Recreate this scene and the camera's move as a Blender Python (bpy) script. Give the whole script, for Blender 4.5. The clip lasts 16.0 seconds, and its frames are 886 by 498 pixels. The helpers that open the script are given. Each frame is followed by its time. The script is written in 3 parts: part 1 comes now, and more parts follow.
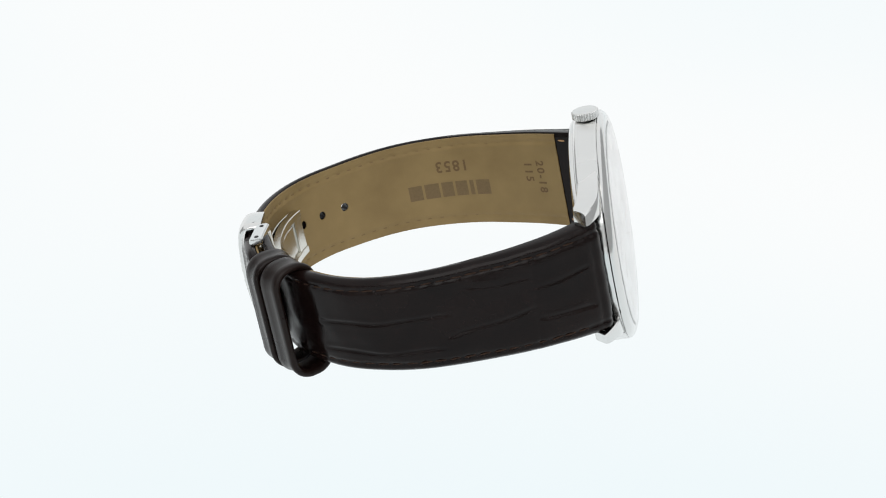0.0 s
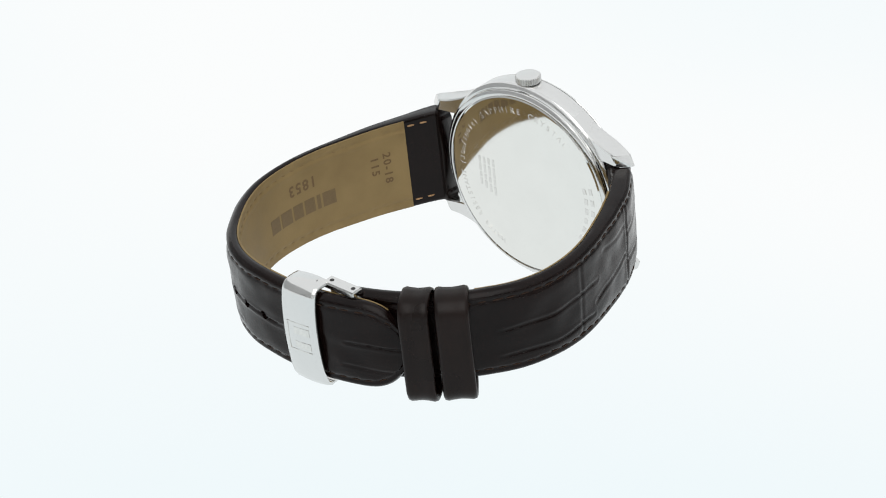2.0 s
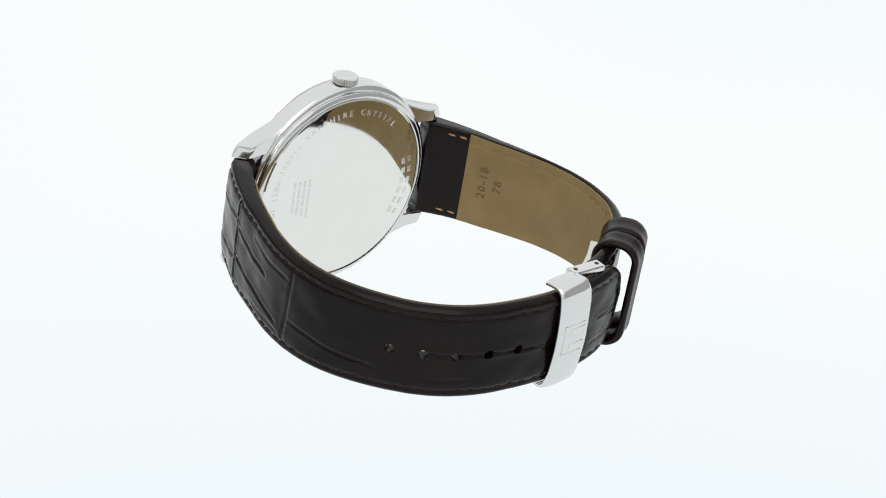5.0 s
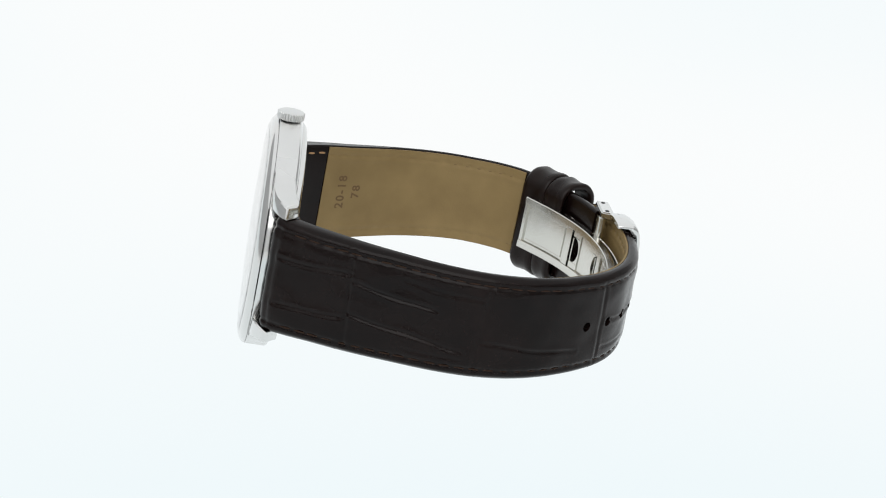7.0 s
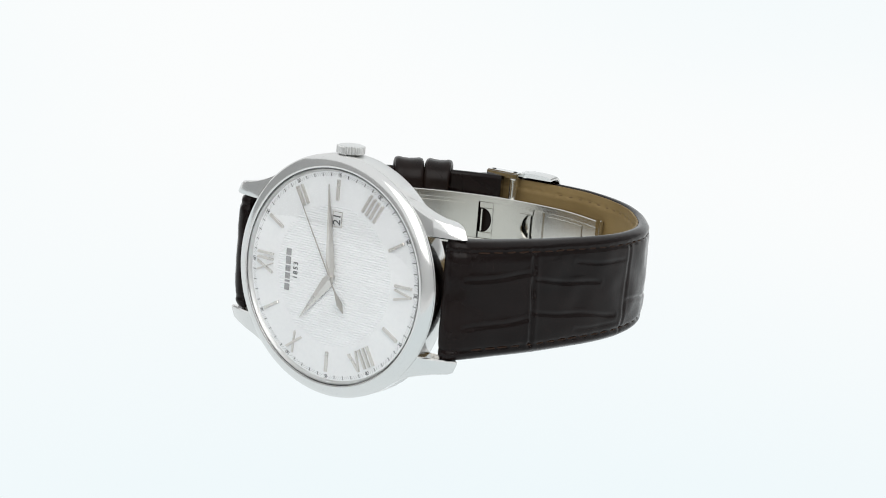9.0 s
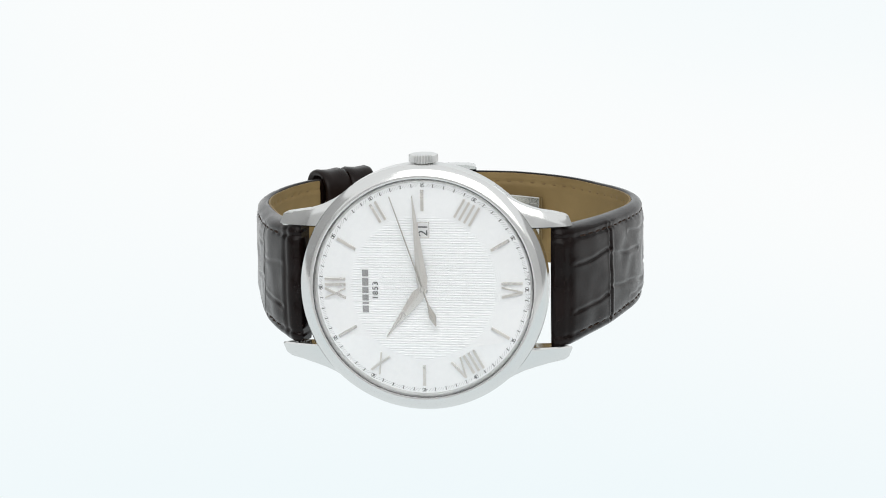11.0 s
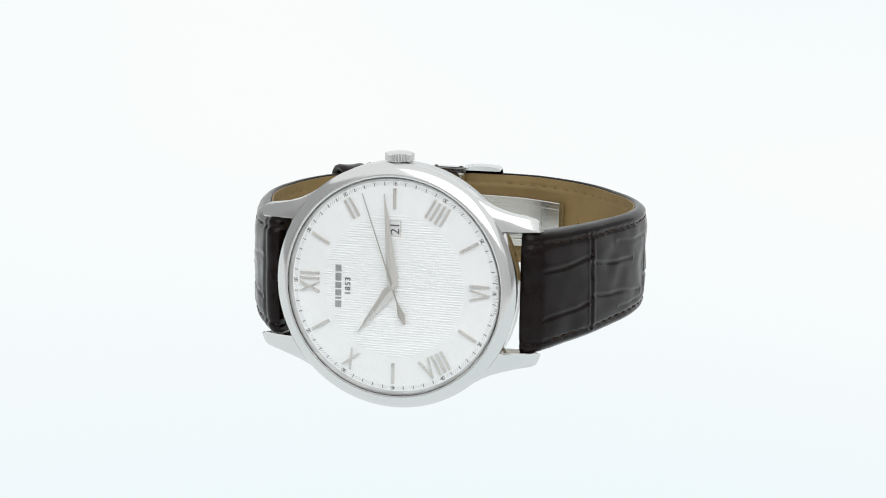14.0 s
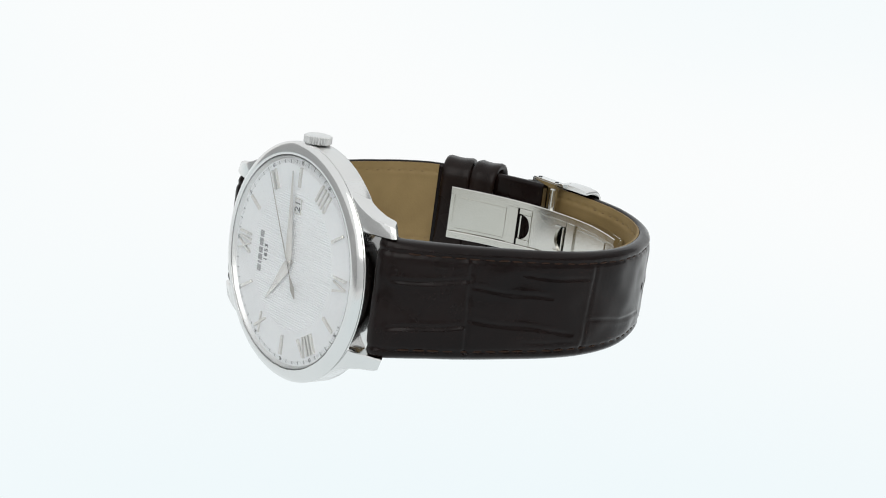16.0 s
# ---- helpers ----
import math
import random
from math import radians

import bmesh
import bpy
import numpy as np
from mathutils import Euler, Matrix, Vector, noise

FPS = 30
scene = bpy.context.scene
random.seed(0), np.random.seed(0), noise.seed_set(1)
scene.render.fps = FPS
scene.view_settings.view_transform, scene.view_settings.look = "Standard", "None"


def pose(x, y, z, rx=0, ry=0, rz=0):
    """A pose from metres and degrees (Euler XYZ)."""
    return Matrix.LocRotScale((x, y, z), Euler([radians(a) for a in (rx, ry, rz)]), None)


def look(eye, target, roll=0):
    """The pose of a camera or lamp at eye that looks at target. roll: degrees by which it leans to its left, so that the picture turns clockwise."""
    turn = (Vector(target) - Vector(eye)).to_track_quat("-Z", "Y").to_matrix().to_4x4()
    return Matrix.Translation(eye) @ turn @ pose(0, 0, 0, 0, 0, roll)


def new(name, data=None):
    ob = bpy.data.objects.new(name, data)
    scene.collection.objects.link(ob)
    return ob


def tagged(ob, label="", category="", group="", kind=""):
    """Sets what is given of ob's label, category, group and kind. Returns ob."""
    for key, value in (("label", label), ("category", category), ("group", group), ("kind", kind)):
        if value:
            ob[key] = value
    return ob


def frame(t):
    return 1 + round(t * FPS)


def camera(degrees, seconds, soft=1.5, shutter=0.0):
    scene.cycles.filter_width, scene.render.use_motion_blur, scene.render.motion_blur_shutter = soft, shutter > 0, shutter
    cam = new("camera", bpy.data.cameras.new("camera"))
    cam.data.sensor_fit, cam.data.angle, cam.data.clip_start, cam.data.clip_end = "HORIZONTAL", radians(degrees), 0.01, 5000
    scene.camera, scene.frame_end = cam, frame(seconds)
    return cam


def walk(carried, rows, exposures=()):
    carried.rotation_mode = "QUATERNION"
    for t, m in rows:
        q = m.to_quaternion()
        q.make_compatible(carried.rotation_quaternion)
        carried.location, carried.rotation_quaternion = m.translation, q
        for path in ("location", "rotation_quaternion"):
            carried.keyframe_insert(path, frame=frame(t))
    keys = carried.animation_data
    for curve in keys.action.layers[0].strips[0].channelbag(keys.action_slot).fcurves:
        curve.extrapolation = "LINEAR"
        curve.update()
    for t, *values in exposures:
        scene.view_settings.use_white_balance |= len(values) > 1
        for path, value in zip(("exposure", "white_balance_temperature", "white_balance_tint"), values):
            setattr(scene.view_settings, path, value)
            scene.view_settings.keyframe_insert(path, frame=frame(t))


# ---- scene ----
# ---- camera: it stands still, the watch turns in front of it ----
cam = camera(24.8, 16.0, soft=1.05)
LIFT = 0.00235
EYE = pose(0, -0.344, 0.1492 + LIFT, 90 - 21.615, 0, -0.15) @ pose(0, 0, 0, 0, 0, 0.064)
walk(cam, [(0, EYE), (16, EYE)])

# ---- light: a white light tent with a back-lit table, and an added fill lamp ----
world = bpy.data.worlds.new("tent_light")
scene.world = world
world.use_nodes = True
world.node_tree.nodes["Background"].inputs["Color"].default_value = (0.97, 0.99, 1.0, 1)
world.node_tree.nodes["Background"].inputs["Strength"].default_value = 1.0


def area_lamp(name, eye, target, size, watts):
    lamp = bpy.data.lights.new(name, "AREA")
    lamp.shape, lamp.size, lamp.energy, lamp.color = "SQUARE", size, watts, (1.0, 0.985, 0.96)
    ob = new(name, lamp)
    ob.matrix_world = look(eye, target)
    return ob


# unseen fill lamp, added high in front to brighten the dial
area_lamp("dial_fill_lamp", (0.0, -0.72, 0.76), (0, 0, 0.03), 0.9, 4.0)


# ---- materials ----
def shader(name):
    m = bpy.data.materials.new(name)
    m.use_nodes = True
    return m, m.node_tree, m.node_tree.nodes["Principled BSDF"]


def ramp(tree, fac, stops):
    r = tree.nodes.new("ShaderNodeValToRGB")
    while len(r.color_ramp.elements) < len(stops):
        r.color_ramp.elements.new(0.5)
    for e, (at, c) in zip(r.color_ramp.elements, stops):
        e.position, e.color = at, (*c, 1) if len(c) == 3 else c
    tree.links.new(fac, r.inputs[0])
    return r.outputs[0]


def grain(tree, scale, detail=4.0, stretch=(1, 1, 1)):
    co = tree.nodes.new("ShaderNodeTexCoord")
    mp = tree.nodes.new("ShaderNodeMapping")
    mp.inputs["Scale"].default_value = stretch
    n = tree.nodes.new("ShaderNodeTexNoise")
    n.inputs["Scale"].default_value, n.inputs["Detail"].default_value = scale, detail
    tree.links.new(co.outputs["Object"], mp.inputs[0])
    tree.links.new(mp.outputs[0], n.inputs["Vector"])
    return n.outputs["Fac"]


def relief(tree, bsdf, heights, distance):
    """Chains bumps; heights: (socket, strength)."""
    last = None
    for sock, strength in heights:
        b = tree.nodes.new("ShaderNodeBump")
        b.inputs["Strength"].default_value, b.inputs["Distance"].default_value = strength, distance
        tree.links.new(sock, b.inputs["Height"])
        if last:
            tree.links.new(last, b.inputs["Normal"])
        last = b.outputs[0]
    tree.links.new(last, bsdf.inputs["Normal"])


def steel(name, tone, rough, scratch, stretch=(1, 1, 1), scale=900, spread=0.05):
    m, t, b = shader(name)
    b.inputs["Metallic"].default_value = 1
    fine, wide = grain(t, scale, 3, stretch), grain(t, 160, 4)
    t.links.new(ramp(t, wide, [(0.3, tuple(c * 0.975 for c in tone)), (0.7, tone)]), b.inputs["Base Color"])
    t.links.new(ramp(t, wide, [(0.35, (rough,) * 3), (0.75, (rough + spread,) * 3)]), b.inputs["Roughness"])
    relief(t, b, [(fine, scratch)], 0.00002)
    return m


def leather(name, dark, light, rough, pore, depth, gloss=0.5):
    m, t, b = shader(name)
    wide, fine = grain(t, 130, 4), grain(t, pore, 5)
    t.links.new(ramp(t, wide, [(0.3, dark), (0.72, light)]), b.inputs["Base Color"])
    t.links.new(ramp(t, wide, [(0.3, (rough - 0.05,) * 3), (0.7, (rough + 0.07,) * 3)]), b.inputs["Roughness"])
    b.inputs["Specular IOR Level"].default_value = gloss
    relief(t, b, [(wide, 0.25), (fine, depth)], 0.00008)
    return m


def plain(name, colour, rough=0.5, metal=0.0, vary=0.15, scale=600):
    m, t, b = shader(name)
    n = grain(t, scale, 3)
    t.links.new(ramp(t, n, [(0.3, tuple(c * (1 - vary) for c in colour)), (0.7, colour)]), b.inputs["Base Color"])
    b.inputs["Roughness"].default_value, b.inputs["Metallic"].default_value = rough, metal
    return m


STEEL = (0.71, 0.71, 0.70)
polished = steel("polished_steel", STEEL, 0.115, 0.03)
satin = steel("satin_steel", STEEL, 0.3, 0.25, (1, 1, 14), 1400)
mirror_back = steel("mirror_case_back", (0.80, 0.80, 0.77), 0.035, 0.015)
stamped = steel("stamped_clasp_steel", (0.66, 0.65, 0.61), 0.17, 0.3, (14, 1, 1), 700)
applied = steel("applied_marker_steel", (0.69, 0.665, 0.63), 0.26, 0.1)
fine_steel = steel("fine_grey_steel", (0.5, 0.475, 0.44), 0.34, 0.1)
hide = leather("dark_brown_embossed_leather", (0.0042, 0.0023, 0.0021), (0.008, 0.0042, 0.0036), 0.19, 2200, 0.27, 0.155)
loop_hide = leather("dark_brown_keeper_leather", (0.006, 0.0034, 0.0028), (0.011, 0.006, 0.0048), 0.28, 3000, 0.2, 0.16)
tan_hide = leather("tan_lining_leather", (0.195, 0.131, 0.051), (0.245, 0.17, 0.071), 0.6, 2600, 0.5, 0.3)
thread = plain("brown_thread", (0.034, 0.018, 0.0115), 0.7, 0, 0.4, 4000)
thread.node_tree.nodes["Principled BSDF"].inputs["Specular IOR Level"].default_value = 0.12
pale_thread = plain("light_brown_thread", (0.42, 0.24, 0.11), 0.7, 0, 0.3, 4000)
tan_thread = plain("tan_thread", (0.17, 0.105, 0.04), 0.7, 0, 0.3, 4000)
brand_mark = plain("blind_stamp", (0.13, 0.075, 0.026), 0.65, 0, 0.25, 2500)
ink = plain("dark_grey_print", (0.06, 0.065, 0.07), 0.5)
mark_grey = plain("grey_maker_print", (0.31, 0.315, 0.32), 0.5)
bar_stamp = plain("faint_blind_stamp", (0.15, 0.096, 0.037), 0.62, 0, 0.2, 2500)
grey_ink = plain("pale_grey_print", (0.5, 0.515, 0.525), 0.5)
etched = plain("etched_steel", (0.75, 0.745, 0.72), 0.2, 1.0, 0.1, 2000)
shadow_black = plain("black_shadow_gap", (0.02, 0.02, 0.02), 0.6)
card = plain("date_disc_white", (0.82, 0.83, 0.83), 0.5)


def silver_dial():
    m, t, b = shader("silver_white_dial")
    n = grain(t, 1500, 3)
    t.links.new(ramp(t, n, [(0.3, (0.87, 0.89, 0.905)), (0.7, (0.90, 0.918, 0.93))]), b.inputs["Base Color"])
    b.inputs["Metallic"].default_value, b.inputs["Roughness"].default_value = 0.0, 0.45
    relief(t, b, [(n, 0.06)], 0.00002)
    return m


def sapphire():
    m, t, b = shader("sapphire_crystal")
    b.inputs["Base Color"].default_value = (1, 1, 1, 1)
    b.inputs["Transmission Weight"].default_value = 1
    b.inputs["Roughness"].default_value, b.inputs["IOR"].default_value = 0.0, 1.6
    return m


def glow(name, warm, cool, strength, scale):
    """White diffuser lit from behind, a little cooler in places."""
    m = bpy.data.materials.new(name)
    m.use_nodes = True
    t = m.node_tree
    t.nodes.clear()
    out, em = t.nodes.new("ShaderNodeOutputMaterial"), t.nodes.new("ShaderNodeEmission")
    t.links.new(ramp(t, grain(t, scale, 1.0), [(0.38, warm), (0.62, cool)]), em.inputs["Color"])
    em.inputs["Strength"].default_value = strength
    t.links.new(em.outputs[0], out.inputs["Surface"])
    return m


dial_silver, glass = silver_dial(), sapphire()
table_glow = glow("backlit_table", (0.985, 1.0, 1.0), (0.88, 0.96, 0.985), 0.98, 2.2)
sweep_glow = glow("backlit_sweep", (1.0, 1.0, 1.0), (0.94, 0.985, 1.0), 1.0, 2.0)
reflection_cloth = plain("grey_reflection_cloth", (0.44, 0.44, 0.44), 0.9, 0, 0.05, 20)
bounce_cloth = plain("grey_white_bounce_cloth", (0.8, 0.8, 0.8), 0.9, 0, 0.05, 20)

# ---- the watch's own space: x to 6 o'clock, y into the case, z to the crown, in millimetres ----
MM = Matrix.Translation((0.0003, -0.0316, 0.0185 + LIFT)) @ pose(0, 0, 0, -10.883, -2.207, -2.474) @ Matrix.Scale(0.001, 4)


def part(name, bm, material, parent, label="", fit=MM, angle=32):
    mesh = bpy.data.meshes.new(name)
    if fit is not None:
        bm.transform(fit)
    bmesh.ops.recalc_face_normals(bm, faces=bm.faces)
    bm.to_mesh(mesh)
    bm.free()
    mesh.materials.append(material)
    mesh.shade_smooth()
    mesh.set_sharp_from_angle(angle=radians(angle))
    ob = new(name, mesh)
    ob.parent = parent
    return tagged(ob, label)


MILLI = Matrix.Scale(0.001, 4)
FRONT = MM @ Matrix.Translation((0, -1.3, 0))


def front(name, bm, material, parent, label="", angle=32):
    """A part of the dial side, which stands proud of the case middle."""
    return part(name, bm, material, parent, label, FRONT, angle)


def skin(bm, rings, closed=True, caps=True, loop=False):
    """Joins rings of points, in order, with quads."""
    vs = [[bm.verts.new(p) for p in ring] for ring in rings]
    n = len(vs[0])
    pairs = list(zip(vs, vs[1:])) + ([(vs[-1], vs[0])] if loop else [])
    for a, b in pairs:
        for k in range(n if closed else n - 1):
            bm.faces.new((a[k], a[(k + 1) % n], b[(k + 1) % n], b[k]))
    if caps and closed and not loop:
        bm.faces.new(vs[0])
        bm.faces.new(vs[-1][::-1])
    return bm


def revolve(profile, segs=160, centre=(0, 0), loop=True):
    """Turns a profile of (radius, y) about the dial's axis; a closed profile gives a ring."""
    bm = bmesh.new()
    rings = []
    for k in range(segs):
        a = 2 * math.pi * k / segs
        rings.append([(centre[0] + r * math.cos(a), y, centre[1] + r * math.sin(a)) for r, y in profile])
    skin(bm, rings, closed=loop, caps=False, loop=True)
    return bm


def slab(bm, outline, y0, y1, bevel=0.0):
    """A plate with the outline (x, z) between two depths y0 (front) and y1, its front edge sloped by bevel."""
    n = len(outline)
    cx, cz = sum(p[0] for p in outline) / n, sum(p[1] for p in outline) / n

    def inset(p):
        d = math.hypot(p[0] - cx, p[1] - cz) or 1
        k = max(0.0, 1 - bevel / d)
        return cx + (p[0] - cx) * k, cz + (p[1] - cz) * k
    rings = [[(x, y1, z) for x, z in outline]]
    if bevel:
        rings.append([(x, y0 + bevel, z) for x, z in outline])
        rings.append([(*inset(p)[:1], y0, inset(p)[1]) for p in outline])
    else:
        rings.append([(x, y0, z) for x, z in outline])
    return skin(bm, rings)


def block(bm, lo, hi, bevel=0.0):
    """A box between two corners with bevelled edges, added to bm."""
    made = bmesh.ops.create_cube(bm, size=1)["verts"]
    for v in made:
        v.co = Vector([lo[k] + (v.co[k] + 0.5) * (hi[k] - lo[k]) for k in range(3)])
    if bevel:
        edges = list({e for v in made for e in v.link_edges})
        bmesh.ops.bevel(bm, geom=edges, offset=bevel, segments=2, affect="EDGES")
    return bm


def rod(bm, a, b, r, segs=16):
    """A round rod from a to b."""
    a, b = Vector(a), Vector(b)
    turn = (b - a).to_track_quat("Z", "Y").to_matrix()
    rings = []
    for end, k in ((a, 0.8), (a + (b - a).normalized() * r * 0.2, 1), (b - (b - a).normalized() * r * 0.2, 1), (b, 0.8)):
        rings.append([end + turn @ Vector((r * k * math.cos(2 * math.pi * i / segs), r * k * math.sin(2 * math.pi * i / segs), 0)) for i in range(segs)])
    return skin(bm, rings)


def glyphs(text, size, depth=0.05, gap=1.0, bold=0.0):
    """The text as a flat solid: x to its right, y up, z its thickness, centred on the origin."""
    curve = bpy.data.curves.new("lettering", "FONT")
    curve.body, curve.size, curve.align_x, curve.align_y = text, size, "CENTER", "CENTER"
    curve.extrude, curve.resolution_u, curve.space_character, curve.offset = depth, 3, gap, bold
    ob = new("lettering", curve)
    mesh = bpy.data.meshes.new_from_object(ob.evaluated_get(bpy.context.evaluated_depsgraph_get()))
    bpy.data.objects.remove(ob)
    bpy.data.curves.remove(curve)
    bm = bmesh.new()
    bm.from_mesh(mesh)
    bpy.data.meshes.remove(mesh)
    return bm


def merge(bm, other, m):
    other.transform(m)
    mesh = bpy.data.meshes.new("merge")
    other.to_mesh(mesh)
    other.free()
    bm.from_mesh(mesh)
    bpy.data.meshes.remove(mesh)
    return bm


# dial places: angle in degrees clockwise from 12, radius
def on_dial(deg, r):
    a = radians(deg)
    return -r * math.cos(a), r * math.sin(a)


def radial(deg, pts):
    """(tangent, radius) pairs turned to a dial angle; tangent runs clockwise."""
    a = radians(deg)
    return [(-r * math.cos(a) + t * math.sin(a), r * math.sin(a) + t * math.cos(a)) for t, r in pts]


# ---- the setting ----
def setting():
    bm = bmesh.new()
    n = 24
    rows = [(-0.19, -0.0005), (0.45, -0.0005)]
    skin(bm, [[(-0.685, y, z), (0.685, y, z), (0.685, y, z - 0.01), (-0.685, y, z - 0.01)] for y, z in rows])
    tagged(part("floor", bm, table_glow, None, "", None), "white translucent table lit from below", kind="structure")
    bm = bmesh.new()
    rows = [(0.4505 + 0.45 * math.sin(a), 0.45 - 0.45 * math.cos(a)) for a in np.linspace(0, math.pi / 2, n)] + [(0.9005, 0.95)]
    skin(bm, [[(-0.685, y, z), (0.685, y, z)] for y, z in rows], closed=False, caps=False)
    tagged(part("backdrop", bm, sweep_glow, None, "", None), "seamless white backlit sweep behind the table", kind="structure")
    # unglowing floor out of view, added to limit what the leather reflects
    bm = block(bmesh.new(), (-0.685, -0.699, -0.012), (0.685, -0.1905, -0.002))
    tagged(part("floor_front", bm, bounce_cloth, None, "", None), "unseen plain white floor before the lit table, added to shape its light", kind="structure")
    # grey sides out of view, added so that the steel reflects something darker
    for side, name in ((-1, "wall_left"), (1, "wall_right")):
        bm = block(bmesh.new(), (side * 0.7 - 0.01, -0.699, -0.01), (side * 0.7 + 0.01, 0.9, 0.5))
        tagged(part(name, bm, reflection_cloth, None, "", None), "unseen plain grey tent side, added to grey the steel's reflections", kind="structure")
    # reflector out of view, added to bounce light onto the dial
    bm = block(bmesh.new(), (-0.7, -0.72, -0.01), (0.7, -0.7, 0.3))
    tagged(part("wall_behind", bm, bounce_cloth, None, "", None), "unseen plain white wall behind the camera, added to bounce light", kind="structure")


# ---- the watch head ----
def lug(parent, sx, sz, end):
    """One horn of the case: concave outer flank, flat inner flank, swept back to its tip."""
    bm, rings = bmesh.new(), []
    for k in np.linspace(0, 1, 30):
        tip, heel = 11.0 + (end - 11.0) * k, 11.0 + (end - 13.4) * k
        top = float(np.interp(tip, [11, 12.6, 15.2, 17, 19, 21.5, 24.7], [17.7, 16.6, 14.95, 14.1, 13.45, 12.95, 12.6]))
        face = -0.62 + 0.2 * k + 2.1 * max(0.0, (k - 0.42) / 0.58) ** 2
        back = 3.1 + 1.05 * k ** 2
        low, b = 10.15, 0.22
        if k > 0.97:
            d = (k - 0.97) * 6
            top, low, face, back = top - d, low + d * 0.6, face + d, back - d
        slant = 0.42 * max(0.0, (k - 0.6) / 0.4)
        across = lambda y, z: (sx * (tip + (heel - tip) * (y - face) / (back - face) - (z - low) * slant), y, sz * z)
        rings.append([across(y, z) for y, z in (
            (face + b, low), (face, low + b), (face, top - 0.45), (face + 0.15, top - 0.15), (face + 0.45, top),
            (back - b, top), (back, top - b), (back, low + b), (back - b, low))])
    skin(bm, rings)
    bm.normal_update()
    for f in bm.faces:   # brushed outer flank
        p = f.calc_center_median()
        if (abs(f.normal.z) > 0.6 and abs(p.z) > 11.5) or abs(f.normal.x) > 0.75:
            f.material_index = 1
    ob = part("lug", bm, polished, parent)
    ob.data.materials.append(satin)
    return ob


def watch_case(watch):
    body = part("case", revolve([(19.2, -0.6), (20.6, -0.65), (20.85, -0.6), (20.95, -0.45), (20.95, 3.0), (20.86, 3.2), (20.25, 3.65), (20.05, 3.7), (20.0, 4.0), (19.0, 3.8)], 240),
                satin, watch, "satin steel case middle with four lugs")
    body.data.materials.append(polished)
    for f in body.data.polygons:   # polished between the lugs and on the back chamfer
        p = MM.inverted() @ f.center
        if abs(p.x) > 12.0 or p.y > 3.05:
            f.material_index = 1
    for sx in (1, -1):
        for sz in (1, -1):
            lug(body, sx, sz, 24.9)
            stub = rod(bmesh.new(), (sx * 22.2, 2.3, sz * 9.0), (sx * 22.2, 2.3, sz * 10.3), 0.35)
            part("spring_bar_tip", stub, satin, body)
    bezel = front("bezel", revolve([(18.55, 0.1), (18.55, -0.5), (18.68, -0.66), (18.95, -0.72), (19.25, -0.68), (19.9, -0.46), (20.45, -0.12), (20.8, 0.26), (20.93, 0.48), (20.86, 0.62), (20.3, 0.66), (19.2, 0.5)], 200),
                 polished, watch, "polished rounded steel bezel")
    front("inner_ring", revolve([(18.54, -0.48), (18.54, 0.34), (17.95, 0.34), (18.25, -0.25)], 200), satin, bezel, "bevelled grey rehaut ring")
    dome = [(0.0, -1.1)] + [(18.6 * math.sin(a), -0.65 - 0.45 * math.cos(a)) for a in np.linspace(0.12, math.pi / 2, 14)]
    lens = revolve([(max(r, 0.001), y) for r, y in dome] + [(18.5, -0.45)] + [(max(r, 0.001), y + 0.4) for r, y in reversed(dome[:-1])], 128)
    bmesh.ops.remove_doubles(lens, verts=lens.verts, dist=0.01)
    crystal = front("crystal", lens, glass, watch, "slightly domed clear sapphire crystal")
    crystal.visible_shadow = False
    return body


def crown(watch):
    cy, rings, n = 1.25, [], 180
    for z, r, f in ((21.02, 1.6, 0), (21.06, 2.25, 0), (21.18, 2.45, 1), (22.28, 2.45, 1), (22.42, 2.26, 0), (22.53, 1.95, 0), (22.58, 0.9, 0)):
        ring = []
        for k in range(n):
            a = 2 * math.pi * k / n
            q = r - f * 0.27 * (0.5 + 0.5 * math.cos(30 * a)) ** 2.0
            ring.append((q * math.cos(a), cy + q * math.sin(a), z))
        rings.append(ring)
    top = part("crown", skin(bmesh.new(), rings), satin, watch, "fluted steel winding crown", angle=25)
    # tube coloured black to give the shaded gap between crown and case
    part("stem_tube", rod(bmesh.new(), (0, cy, 20.4), (0, cy, 21.2), 1.7, 24), shadow_black, top)


def arc_text(text, r, centre_deg, size, y, material, parent, name, step, outward=True, back=True):
    """Letters set round the case back (seen from behind) as one mesh."""
    bm = bmesh.new()
    for k, ch in enumerate(text):
        if ch == " ":
            continue
        a = centre_deg + (k - (len(text) - 1) / 2) * step
        # seen from behind: 0 degrees is the crown's side, turning clockwise to the viewer
        q = radians(a)
        px, pz = -r * math.sin(q), r * math.cos(q)
        right = Vector((-math.cos(q), 0, -math.sin(q)))
        up = Vector((-math.sin(q), 0, math.cos(q)))
        m = Matrix((( right.x, up.x, 0, px), (0, 0, 1, y), (right.z, up.z, 0, pz), (0, 0, 0, 1)))
        merge(bm, glyphs(ch, size, 0.03), m)
    return part(name, bm, material, parent, "", angle=20)


